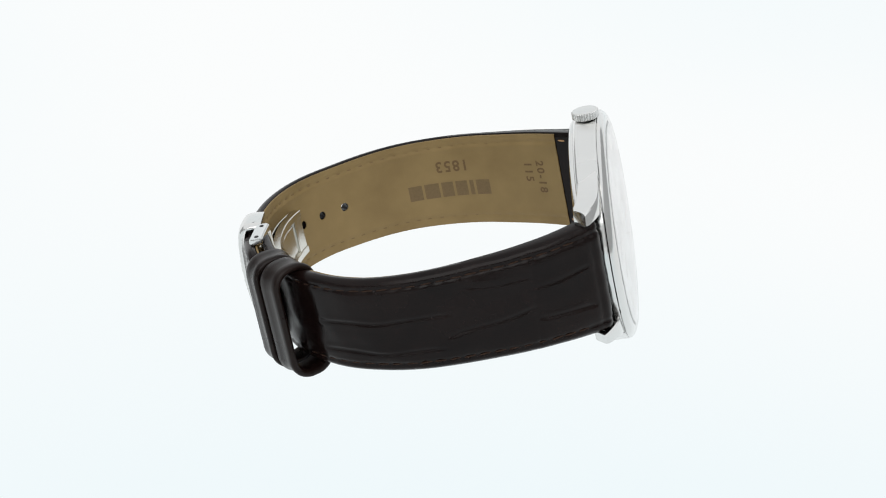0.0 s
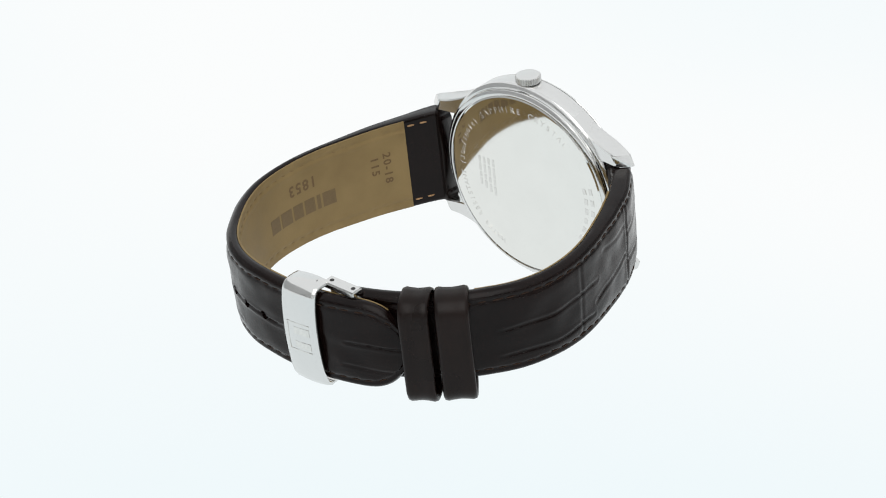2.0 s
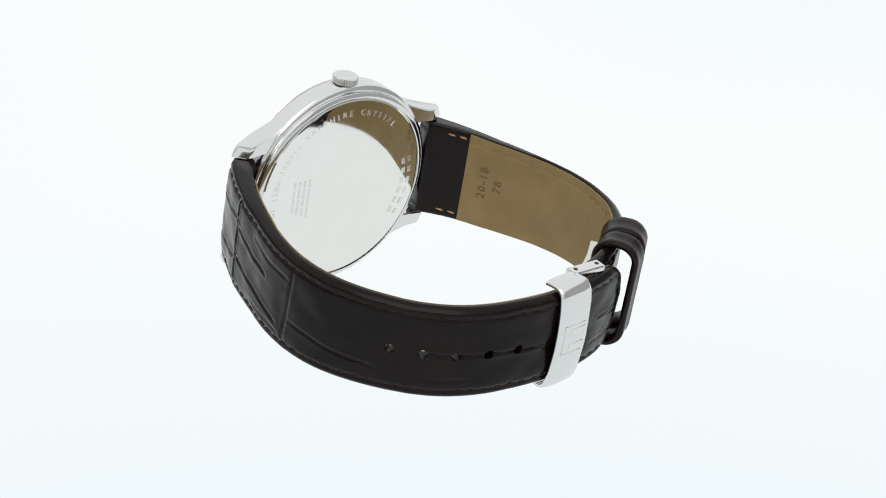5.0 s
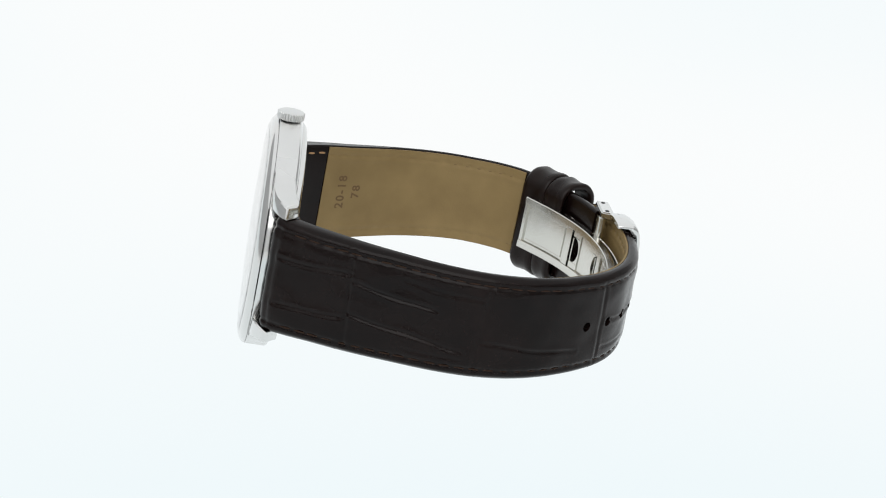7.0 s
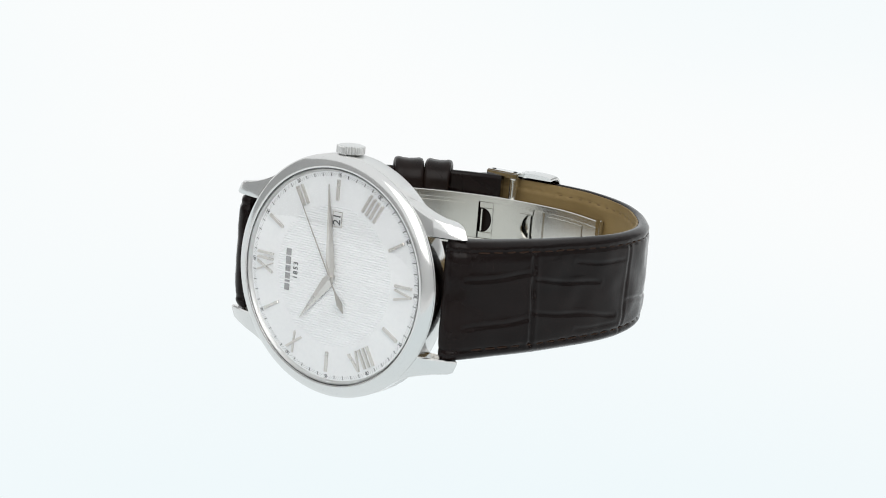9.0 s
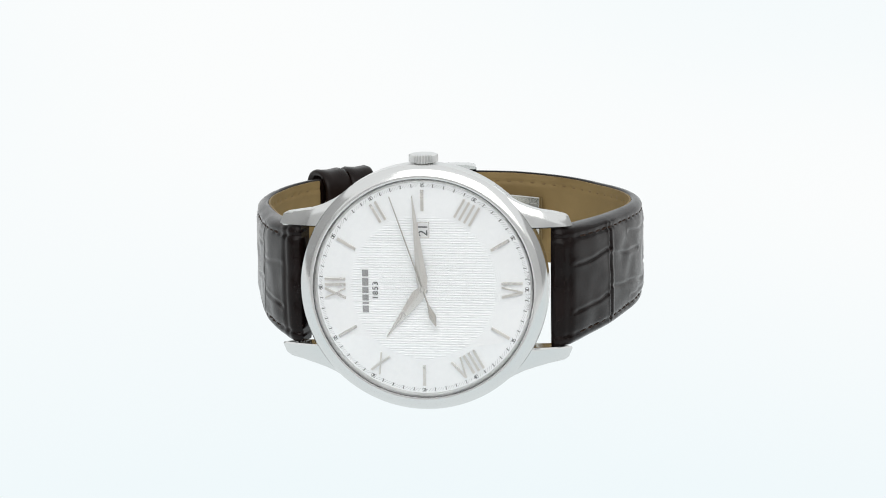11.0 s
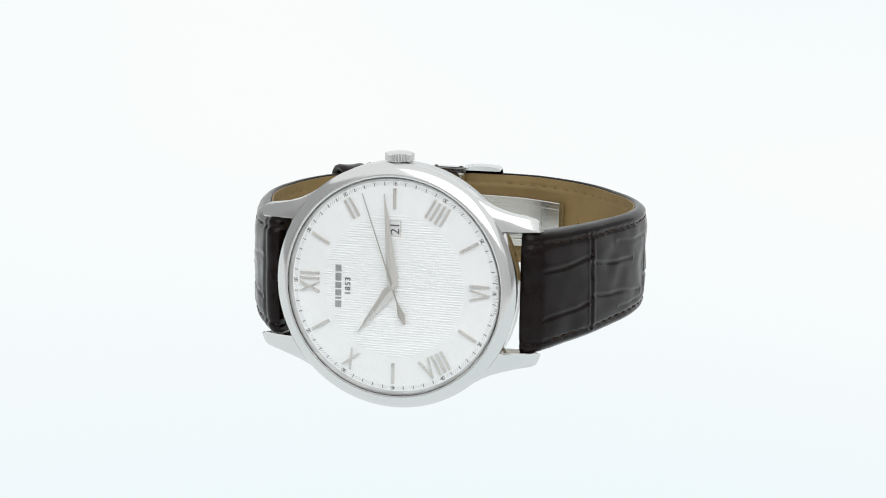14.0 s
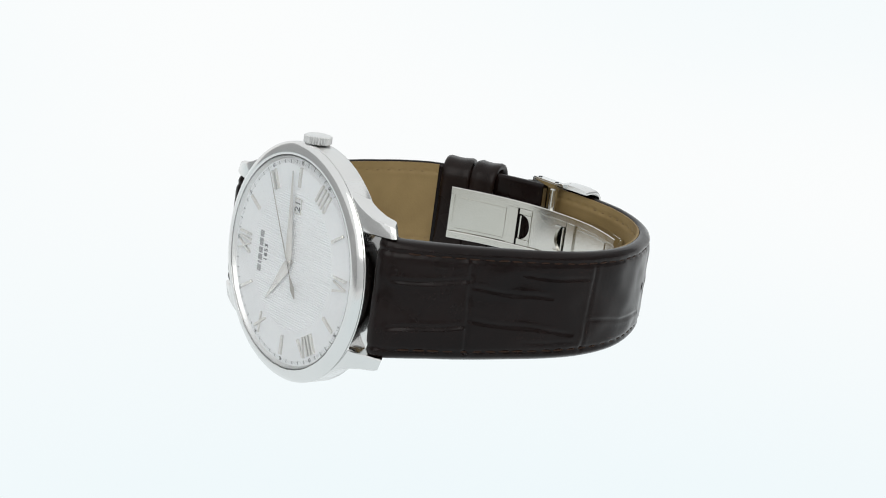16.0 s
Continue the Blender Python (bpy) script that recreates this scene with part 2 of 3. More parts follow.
def case_back(watch):
    rim = part("case_back_rim", revolve([(19.9, 3.75), (19.75, 4.2), (19.35, 4.5), (18.95, 4.6), (18.75, 4.5), (18.75, 3.7)], 200), polished, watch, "polished stepped steel case back rim")
    bm = revolve([(18.7, 3.8), (18.7, 4.48), (18.4, 4.66), (18.0, 4.7), (0.001, 4.7)], 200, loop=False)
    bmesh.ops.remove_doubles(bm, verts=bm.verts, dist=0.01)
    plate = part("case_back", bm, mirror_back, watch, "mirror-polished steel case back with engraved lettering", angle=20)
    y = 4.71
    arc_text("SAPPHIRE CRYSTAL", 15.9, 2, 1.75, y, etched, plate, "engraved_lettering", 5.3)
    arc_text("WATER RESISTANT (30m/100ft)", 15.9, -100, 1.6, y, etched, plate, "engraved_lettering", 4.1)
    # maker's name on the back, as plain bars along the rim
    for k in range(6):
        q = radians(78 + k * 8.2)
        bm = bmesh.new()
        for r0, r1 in ((14.6, 15.4), (16.1, 16.9)):
            pts = [(-0.62, r0), (0.62, r0), (0.62, r1), (-0.62, r1)]
            slab(bm, [(-r * math.sin(q) - t * math.cos(q), r * math.cos(q) - t * math.sin(q)) for t, r in pts], y - 0.02, y + 0.03)
        part("engraved_bar", bm, etched, plate)
    for row in range(4):
        bm = bmesh.new()
        z = 3.4
        for w in (1.6, 2.2, 1.3, 1.9):
            w *= 1 - 0.08 * row
            block(bm, (7.6 + row * 1.15, y - 0.02, z - w), (8.15 + row * 1.15, y + 0.03, z))
            z -= w + 0.35
        part("engraved_line", bm, etched, plate)


def roman(deg, text, upright_in):
    """Strokes of a Roman hour numeral between radii 13.2 and 16.7. upright_in: tops point outward."""
    lo, hi, out = 13.2, 16.7, []
    widths = {"I": 0.95, "V": 2.1, "X": 2.0}
    total = sum(widths[c] for c in text)
    t = -total / 2
    for c in text:
        w = widths[c]
        m = t + w / 2
        if c == "I":
            out.append([(m - 0.2, lo), (m + 0.2, lo), (m + 0.2, hi), (m - 0.2, hi)])
        elif c == "V":
            for side, h in ((-1, 0.21), (1, 0.13)):
                out.append([(m - h, hi), (m + h, hi), (m + side * 0.85 + h, lo), (m + side * 0.85 - h, lo)])
        else:
            for side, h in ((-1, 0.21), (1, 0.13)):
                out.append([(m - side * 0.8 - h, hi), (m - side * 0.8 + h, hi), (m + side * 0.8 + h, lo), (m + side * 0.8 - h, lo)])
        t += w
    if not upright_in:   # the foot of the numeral points outward: reading runs against the clock
        out = [[(-a, r) for a, r in s] for s in out]
    return [radial(deg, s) for s in out]


def dial(watch):
    bm = revolve([(18.4, 0.75), (18.4, 0.3), (0.001, 0.3), (0.001, 0.75)], 128)
    bmesh.ops.remove_doubles(bm, verts=bm.verts, dist=0.01)
    face = front("dial", bm, dial_silver, watch, "silver-white dial with a finely ribbed centre", angle=20)
    # ribbed centre
    bm = bmesh.new()
    z = -12.1
    while z < 12.1:
        half = math.sqrt(max(0.0, 12.2 ** 2 - z * z))
        skin(bm, [[(s * half, 0.302, z), (s * half, 0.232, z + 0.13), (s * half, 0.232, z + 0.2), (s * half, 0.302, z + 0.33)] for s in (-1, 1)])
        z += 0.42
    front("ribbed_centre", bm, dial_silver, face, angle=15)
    # applied hour markers
    numerals = {0: ("XII", True), 2: ("II", True), 4: ("IIII", False), 6: ("VI", False), 8: ("VIII", False), 10: ("X", True)}
    for h in range(12):
        bm = bmesh.new()
        if h in numerals:
            text, up = numerals[h]
            for k, s in enumerate(roman(h * 30, text, up)):
                slab(bm, s, -0.08 - 0.012 * k, 0.32, 0.07)
            front("hour_numeral", bm, applied, face)
        else:
            lo = 13.2
            slab(bm, radial(h * 30, [(-0.25, lo), (0.25, lo), (0.25, 16.7), (-0.25, 16.7)]), -0.1, 0.32, 0.1)
            front("hour_marker", bm, applied, face)
    # minute track: printed strokes, hatching and figures
    bm = bmesh.new()
    for k in range(60):
        w = 0.07
        slab(bm, radial(k * 6, [(-w, 17.15), (w, 17.15), (w, 17.75), (-w, 17.75)]), 0.285, 0.31)
    front("minute_track", bm, ink, face)
    bm = bmesh.new()
    for k in range(240):
        if k % 20 in (0, 1, 19):
            continue
        slab(bm, radial(k * 1.5, [(-0.32, 17.2), (-0.23, 17.2), (0.32, 17.75), (0.23, 17.75)]), 0.288, 0.31)
    front("track_hatching", bm, grey_ink, face)
    for k in range(1, 13):
        x, z = on_dial(k * 30, 17.45)
        a = radians(k * 30) + (math.pi if 3 < k < 9 else 0)
        right = Vector((math.sin(a), 0, math.cos(a)))
        up = Vector((-math.cos(a), 0, math.sin(a)))
        m = Matrix(((right.x, up.x, 0, x), (0, 0, -1, 0.28), (right.z, up.z, 0, z), (0, 0, 0, 1)))
        front("minute_figure", merge(bmesh.new(), glyphs(f"{k * 5:02d}", 0.95, 0.012), m), ink, face)
    # the line of origin at the foot of the dial
    for word, mid in (("SWISS", 186.5), ("MADE", 173.5)):
        bm = bmesh.new()
        for k, ch in enumerate(word):
            d = mid - (k - (len(word) - 1) / 2) * 2.05
            x, z = on_dial(d, 17.95)
            a = radians(d) + math.pi
            right, up = Vector((math.sin(a), 0, math.cos(a))), Vector((-math.cos(a), 0, math.sin(a)))
            merge(bm, glyphs(ch, 0.72, 0.012), Matrix(((right.x, up.x, 0, x), (0, 0, -1, 0.28), (right.z, up.z, 0, z), (0, 0, 0, 1))))
        front("origin_lettering", bm, ink, face)
    # maker's name as plain bars, and the year under it
    upright = Matrix(((0, -1, 0, 0), (0, 0, -1, 0.2), (1, 0, 0, 0), (0, 0, 0, 1)))
    bm, z = bmesh.new(), -4.2
    for w in (1.15, 0.32, 1.0, 1.0, 1.3, 1.15):
        slab(bm, [(-10.35, z), (-10.35, z + w), (-9.3, z + w), (-9.3, z)], 0.17, 0.31)
        z += w + 0.28
    front("maker_mark", bm, mark_grey, face)
    front("year_lettering", merge(bmesh.new(), glyphs("1853", 1.35, 0.03, 1.2, 0.012), Matrix.Translation((-8.1, 0, -0.45)) @ upright), ink, face)
    # date opening
    front("date_window", slab(bmesh.new(), [(-0.75, 8.75), (-0.75, 11.2), (1.05, 11.2), (1.05, 8.75)], 0.2, 0.31), card, face, "white date disc in a bevelled opening")
    bm = bmesh.new()
    for lo, hi in (((-0.87, 8.63), (-0.75, 11.32)), ((1.05, 8.63), (1.17, 11.32)), ((-0.75, 8.63), (1.05, 8.75)), ((-0.75, 11.2), (1.05, 11.32))):
        block(bm, (lo[0], 0.14, lo[1]), (hi[0], 0.31, hi[1]))
    front("date_frame", bm, applied, face)
    front("date_figure", merge(bmesh.new(), glyphs("21", 2.25, 0.02, 0.92, 0.01), Matrix.Translation((0.14, -0.02, 9.95)) @ upright), ink, face)


def pointer(name, deg, outline, y, thick, ridge, parent, label, metal=None, fit=None):
    """A faceted clock pointer: the outline (tangent, radius) with a raised middle line."""
    bm, metal = bmesh.new(), metal or applied
    flat = radial(deg, outline)
    n = len(flat)
    low = [bm.verts.new((x, y + thick, z)) for x, z in flat]
    mid = [bm.verts.new((x, y, z)) for x, z in flat]
    ts = [r for _, r in outline]
    spine = [bm.verts.new((x, y - ridge, z)) for x, z in radial(deg, [(0, min(ts) + 0.4), (0, max(ts) - 0.6)])]
    bm.faces.new(low)
    for k in range(n):
        bm.faces.new((low[k], low[(k + 1) % n], mid[(k + 1) % n], mid[k]))
        a, b = outline[k], outline[(k + 1) % n]
        other = 0 if b[1] < sum(ts) / n else 1
        first = 0 if a[1] < sum(ts) / n else 1
        if first == other:
            bm.faces.new((mid[k], mid[(k + 1) % n], spine[first]))
        else:
            bm.faces.new((mid[k], mid[(k + 1) % n], spine[other], spine[first]))
    return part(name, bm, metal, parent, label, fit or FRONT, 10)


def pointers(watch):
    front("centre_hub", rod(bmesh.new(), (0, 0.3, 0), (0, -0.95, 0), 0.42, 20), applied, watch, "small steel hub carrying the three pointers")
    pointer("hour_hand", 307, [(-0.5, -0.7), (-1.1, 1.5), (-0.07, 10.4), (0.07, 10.4), (1.1, 1.5), (0.5, -0.7)], -0.2, 0.1, 0.1, watch, "tapered steel hour pointer")
    pointer("minute_hand", 84, [(-0.5, -0.7), (-0.95, 1.7), (-0.06, 15.9), (0.06, 15.9), (0.95, 1.7), (0.5, -0.7)], -0.45, 0.1, 0.1, watch, "long tapered steel minute pointer")
    # the seconds pointer is built round its own axis, pointing to 12
    second = pointer("second_hand", 0, [(-0.14, -3.5), (-0.13, 0), (-0.08, 16.6), (0.08, 16.6), (0.13, 0), (0.14, -3.5)], -0.72, 0.07, 0.03, watch, "thin steel seconds pointer", fine_steel, MILLI)
    pointer("counterweight", 0, [(-0.1, -6.6), (-0.62, -4.9), (-0.12, -2.6), (0.12, -2.6), (0.62, -4.9), (0.1, -6.6)], -0.72, 0.09, 0.03, second, "", fine_steel, MILLI)
    return second


# ---- the strap ----
class Run:
    """A smooth run of the strap's outer face through points (x, y), by arc length."""

    def __init__(self, pts, outward, lift=([0, 1], [0, 0])):
        self.lift = lift
        p = np.array(pts, float)
        t = np.concatenate([[0], np.cumsum(np.hypot(*np.diff(p, axis=0).T) ** 0.5)])
        dense = []
        q = np.vstack([2 * p[0] - p[1], p, 2 * p[-1] - p[-2]])
        for i in range(len(p) - 1):
            a, b, c, d = q[i:i + 4]
            for k in np.linspace(0, 1, 20, endpoint=False):
                dense.append(0.5 * (2 * b + (c - a) * k + (2 * a - 5 * b + 4 * c - d) * k * k + (3 * b - a - 3 * c + d) * k ** 3))
        dense = np.array(dense + [p[-1]])
        for _ in range(30):
            dense[1:-1] = 0.25 * dense[:-2] + 0.5 * dense[1:-1] + 0.25 * dense[2:]
        self.s = np.concatenate([[0], np.cumsum(np.hypot(*np.diff(dense, axis=0).T))])
        self.p, self.length, self.outward = dense, self.s[-1], outward
        d = np.gradient(dense, self.s, axis=0)
        d /= np.linalg.norm(d, axis=1)[:, None]
        self.t, self.n = d, np.stack([d[:, 1], -d[:, 0]], 1) * outward

    def base(self, s):
        f = lambda a: np.array([np.interp(s, self.s, a[:, 0]), np.interp(s, self.s, a[:, 1])])
        p, t, n = f(self.p), f(self.t), f(self.n)
        return p, t / np.linalg.norm(t), n / np.linalg.norm(n)

    def at(self, s, u, d):
        p, _, n = self.base(s)
        return Vector((p[0] + n[0] * d, p[1] + n[1] * d, u + float(np.interp(s, *self.lift))))

    def matrix(self, s, u, d):
        """x along the strap, y across it towards the crown, z outward."""
        p, t, n = self.base(s)
        x, z = Vector((t[0], t[1], 0)), Vector((n[0], n[1], 0))
        y = z.cross(x)
        o = self.at(s, u, d)
        return Matrix(((x.x, y.x, z.x, o.x), (x.y, y.y, z.y, o.y), (x.z, y.z, z.z, o.z), (0, 0, 0, 1)))


def far_side(run, x):
    """Arc length at which the far half of a run passes x."""
    k = np.where(run.p[:, 1] > 50)[0]
    return float(run.s[k[np.argmin(np.abs(run.p[k, 0] - x))]])


long_run = Run([(21.2, 0.5), (23.4, 0.6), (25.6, 2.6), (28.2, 8.0), (31.1, 15.2), (33.3, 23.0), (35.0, 30.0), (35.5, 36.5), (34.7, 43.0), (32.4, 49.0), (28.6, 54.9), (24.3, 59.8),
                (19.2, 63.4), (13.2, 65.7), (6.6, 66.8), (-1.0, 67.0), (-7.5, 66.2), (-13.5, 64.6), (-18.0, 62.6), (-21.5, 60.4)], 1, ([0, 40, 62, 84, 140], [0, 0.2, 0.6, 1.4, 1.6]))
short_run = Run([(-21.2, 0.1), (-23.2, 0.7), (-25.2, 3.0), (-27.4, 6.4), (-29.2, 10.0), (-30.7, 14.0), (-32.1, 18.0), (-34.2, 25.3), (-35.4, 32.0), (-35.2, 38.6), (-33.3, 45.0), (-30.0, 50.3), (-25.6, 54.7),
                 (-20.4, 58.2), (-14.7, 61.0), (-9.0, 63.0)], -1, ([0, 18, 35, 55, 90], [0.1, 0.3, 1.0, 1.9, 2.0]))


def down(run, y):
    """Arc length at which the head's half of a run passes the depth y."""
    k = np.where(run.s < 45)[0]
    return float(run.s[k[np.argmin(np.abs(run.p[k, 1] - y))]])


def nearest(S, U, a, b):
    """Distance on the strap from each grid point to the stretch a-b."""
    (sa, ua), (sb, ub) = a, b
    ds, du = sb - sa, ub - ua
    k = np.clip(((S - sa) * ds + (U - ua) * du) / (ds * ds + du * du), 0, 1)
    wave = 0.16 * np.sin(S * 0.45 + ua) * (abs(ds) > abs(du)) + 0.2 * np.sin(U * 0.7 + sa) * (abs(ds) <= abs(du))
    return np.hypot(S - sa - k * ds, U - ua - k * du + wave), k


def thickness(run, s):
    return 4.3 - 1.9 * min(1.0, max(0.0, (s - 2) / 28.0))


def strap(watch, name, run, label, half, creases, holes, tip, lining_from, lining_to):
    ns, nu = int(run.length / 0.22), 84
    S, K = np.meshgrid(np.linspace(0, run.length, ns), np.linspace(-1, 1, nu), indexing="ij")
    Wd = np.interp(S, [0, run.length * 0.55, run.length], [half[0], half[1], half[1]])
    if tip:   # rounded tail
        q = np.clip((S - (run.length - tip)) / tip, 0, 1)
        Wd = Wd * (1 - 0.8 * q ** 3.2)
    U = K * Wd
    gone = np.zeros((ns - 1, nu - 1), bool)
    for hs in holes:   # punched holes: cells go, their rim is drawn to a circle
        d = np.hypot(S - hs, U)
        core = (d[:-1, :-1] < 0.62) & (d[1:, :-1] < 0.62) & (d[:-1, 1:] < 0.62) & (d[1:, 1:] < 0.62)
        gone |= core
        near = d < 1.5
        push = np.where(d < 0.62, 0.86, 0.86 + (d - 0.62) * 0.64 / 0.88)
        f = np.where(near, push / np.maximum(d, 1e-6), 1)
        S, U = hs + (S - hs) * f, U * f
    inset = np.abs(Wd - np.abs(U))
    pad = 0.6 * np.interp(S, [0, 6, 26, 60], [0.5, 1.0, 0.9, 0.55])
    D = -0.95 * np.interp(S, [0, 4, 12], [0.35, 0.5, 1]) * np.clip(1 - inset / 1.15, 0, 1) ** 2.2 - pad * np.clip(1 - inset / 3.6, 0, 1) ** 1.5
    D -= (0.2 + 0.04 * np.cos(2 * math.pi * (S - 5.5) / 2.55)) * np.exp(-((inset - 1.75) / 0.36) ** 2)
    D -= 0.5 * np.clip(1 - S / 1.0, 0, 1) ** 2
    if tip:
        D -= 0.5 * np.clip(1 - (run.length - S) / 1.2, 0, 1) ** 2
    for a, b, depth, wide in creases:
        depth, wide = depth * 0.85, wide * 1.2
        d, k = nearest(S, U, a, b)
        D -= depth * np.exp(-(d / wide) ** 2) * np.clip(np.minimum(k, 1 - k) * 8 + 0.35, 0, 1)
        D += depth * 0.28 * np.exp(-((d - wide * 2.1) / (wide * 1.2)) ** 2)
    swell = np.array([[noise.noise((float(s) * 0.22, float(u) * 0.3, half[0])) for u in row_u] for row_s, row_u in zip(S[::4], U[::4]) for s, row_u in ((row_s[0], row_u),)])
    swell = np.repeat(swell, 4, axis=0)[:ns]
    if len(swell) < ns:
        swell = np.vstack([swell] + [swell[-1:]] * (ns - len(swell)))
    for _ in range(6):
        swell[1:-1] = (swell[:-2] + 2 * swell[1:-1] + swell[2:]) / 4
    D += 0.2 * swell * np.clip(inset / 2.5, 0, 1)
    T = np.vectorize(lambda s: thickness(run, s))(S)
    if tip:
        T = T - 0.5 * np.clip((S - run.length + 12) / 12, 0, 1)

    def shell(i0, i1, j0, j1, outer, inner):
        """Two faces over the grid with walls along every open border."""
        bm, top, low = bmesh.new(), {}, {}
        for i in range(i0, i1 + 1):
            for j in range(j0, j1 + 1):
                s, u = float(S[i, j]), float(U[i, j])
                top[i, j] = bm.verts.new(run.at(s, u, float(outer[i, j])))
                low[i, j] = bm.verts.new(run.at(s, u, float(inner[i, j])))
        there = lambda i, j: i0 <= i < i1 and j0 <= j < j1 and not gone[i, j]
        for i in range(i0, i1):
            for j in range(j0, j1):
                if not there(i, j):
                    continue
                c = [(i, j), (i + 1, j), (i + 1, j + 1), (i, j + 1)]
                bm.faces.new([top[k] for k in c])
                bm.faces.new([low[k] for k in reversed(c)])
                for (di, dj), a, b in (((0, -1), c[0], c[1]), ((1, 0), c[1], c[2]), ((0, 1), c[2], c[3]), ((-1, 0), c[3], c[0])):
                    if not there(i + di, j + dj):
                        bm.faces.new((top[b], top[a], low[a], low[b]))
        loose = [v for v in bm.verts if not v.link_faces]
        bmesh.ops.delete(bm, geom=loose, context="VERTS")
        return bm

    under = -T + 0.35 * np.clip(1 - inset / 0.7, 0, 1) ** 2
    body = part(name, shell(0, ns - 1, 0, nu - 1, D, np.minimum(under, D - 0.15)), hide, watch, label, angle=50)
    i0 = int(np.searchsorted(S[:, 0], lining_from))
    i1 = min(ns - 2, int(np.searchsorted(S[:, 0], lining_to)))
    dent = 0.185 * np.exp(-((inset - 1.8) / 0.3) ** 2) * (0.6 + 0.4 * np.sin(S * 2.46)) - 0.08 * np.exp(-((inset - 2.6) / 0.5) ** 2)
    part("lining", shell(i0, i1, 1, nu - 2, -T + 0.1, -T - 0.2 + dent), tan_hide, body, "tan leather lining with a stitched edge", angle=50)
    return body


def stitch_mesh(name, length, r, material):
    bm = bmesh.new()
    rings = []
    for k, (x, q) in enumerate(((-0.5, 0.35), (-0.36, 0.9), (0, 1.0), (0.36, 0.9), (0.5, 0.35))):
        lift = -r * 0.9 * (2 * x) ** 2
        rings.append([(x * length, q * r * math.cos(a), lift + q * r * math.sin(a)) for a in np.linspace(0, 2 * math.pi, 6, endpoint=False)])
    skin(bm, rings)
    bm.transform(Matrix.Scale(0.001, 4))
    mesh = bpy.data.meshes.new(name)
    bm.to_mesh(mesh)
    bm.free()
    mesh.materials.append(material)
    mesh.shade_smooth()
    return mesh


TILT = MM @ Matrix.Scale(1000, 4)


def stitches(body, run, half, start, end, tip=0, lined=(14.5, 56)):
    mesh = stitch_mesh("stitch", 2.3, 0.17, thread)
    inner = stitch_mesh("lining_stitch", 1.5, 0.16, tan_thread)
    light = stitch_mesh("stitch", 1.7, 0.2, pale_thread)
    for side in (-1, 1):
        s = start
        while s < end:
            w = float(np.interp(s, [0, run.length * 0.55, run.length], [half[0], half[1], half[1]]))
            skew = 0.0
            if tip and s > run.length - tip:
                q = (s - run.length + tip) / tip
                w *= 1 - 0.8 * q ** 3.2
                skew = -side * 0.8 * 3.2 * q ** 2.2 * 9.0 / tip
            if w < 2.6:
                break
            m = run.matrix(s, side * (w - 1.75), -0.36)
            m.translation *= 0.001
            ob = new("stitch", mesh)
            ob.parent = body
            flip = 1 if run.outward > 0 else -1
            ob.matrix_basis = TILT @ m @ pose(0, 0, 0, 0, 0, random.uniform(-4, 4) + math.degrees(math.atan(skew)) * flip)
            s += 2.55 + random.uniform(-0.12, 0.12)
        s = lined[0]
        while s < lined[1]:   # sunk stitches along the lining's edge
            w = float(np.interp(s, [0, run.length * 0.55, run.length], [half[0], half[1], half[1]]))
            m = run.matrix(s, side * (w - 1.9), -thickness(run, s) - 0.03)
            m.translation *= 0.001
            ob = new("lining_stitch", inner)
            ob.parent = body
            ob.matrix_basis = TILT @ m @ pose(0, 0, 0, 180, 0, random.uniform(-3, 3))
            s += 2.6 + random.uniform(-0.15, 0.15)
        for s in (8.2, 10.9):   # the seam shows on the bare leather behind the lugs
            m = run.matrix(s, side * 8.3, -thickness(run, s) - 0.02)
            m.translation *= 0.001
            ob = new("stitch", light)
            ob.parent = body
            ob.matrix_basis = TILT @ m @ pose(0, 0, 0, 180, 0, 3)


def on_lining(run, s, u, flat, along, across):
    """Bends a flat text onto the lining; along, across: what its x and y axes add to s and u."""
    for v in flat.verts:
        q = s + along[0] * v.co.x + along[1] * v.co.y
        w = u + across[0] * v.co.x + across[1] * v.co.y
        v.co = run.at(q, w, -thickness(run, q) - 0.2 - v.co.z)
    return flat


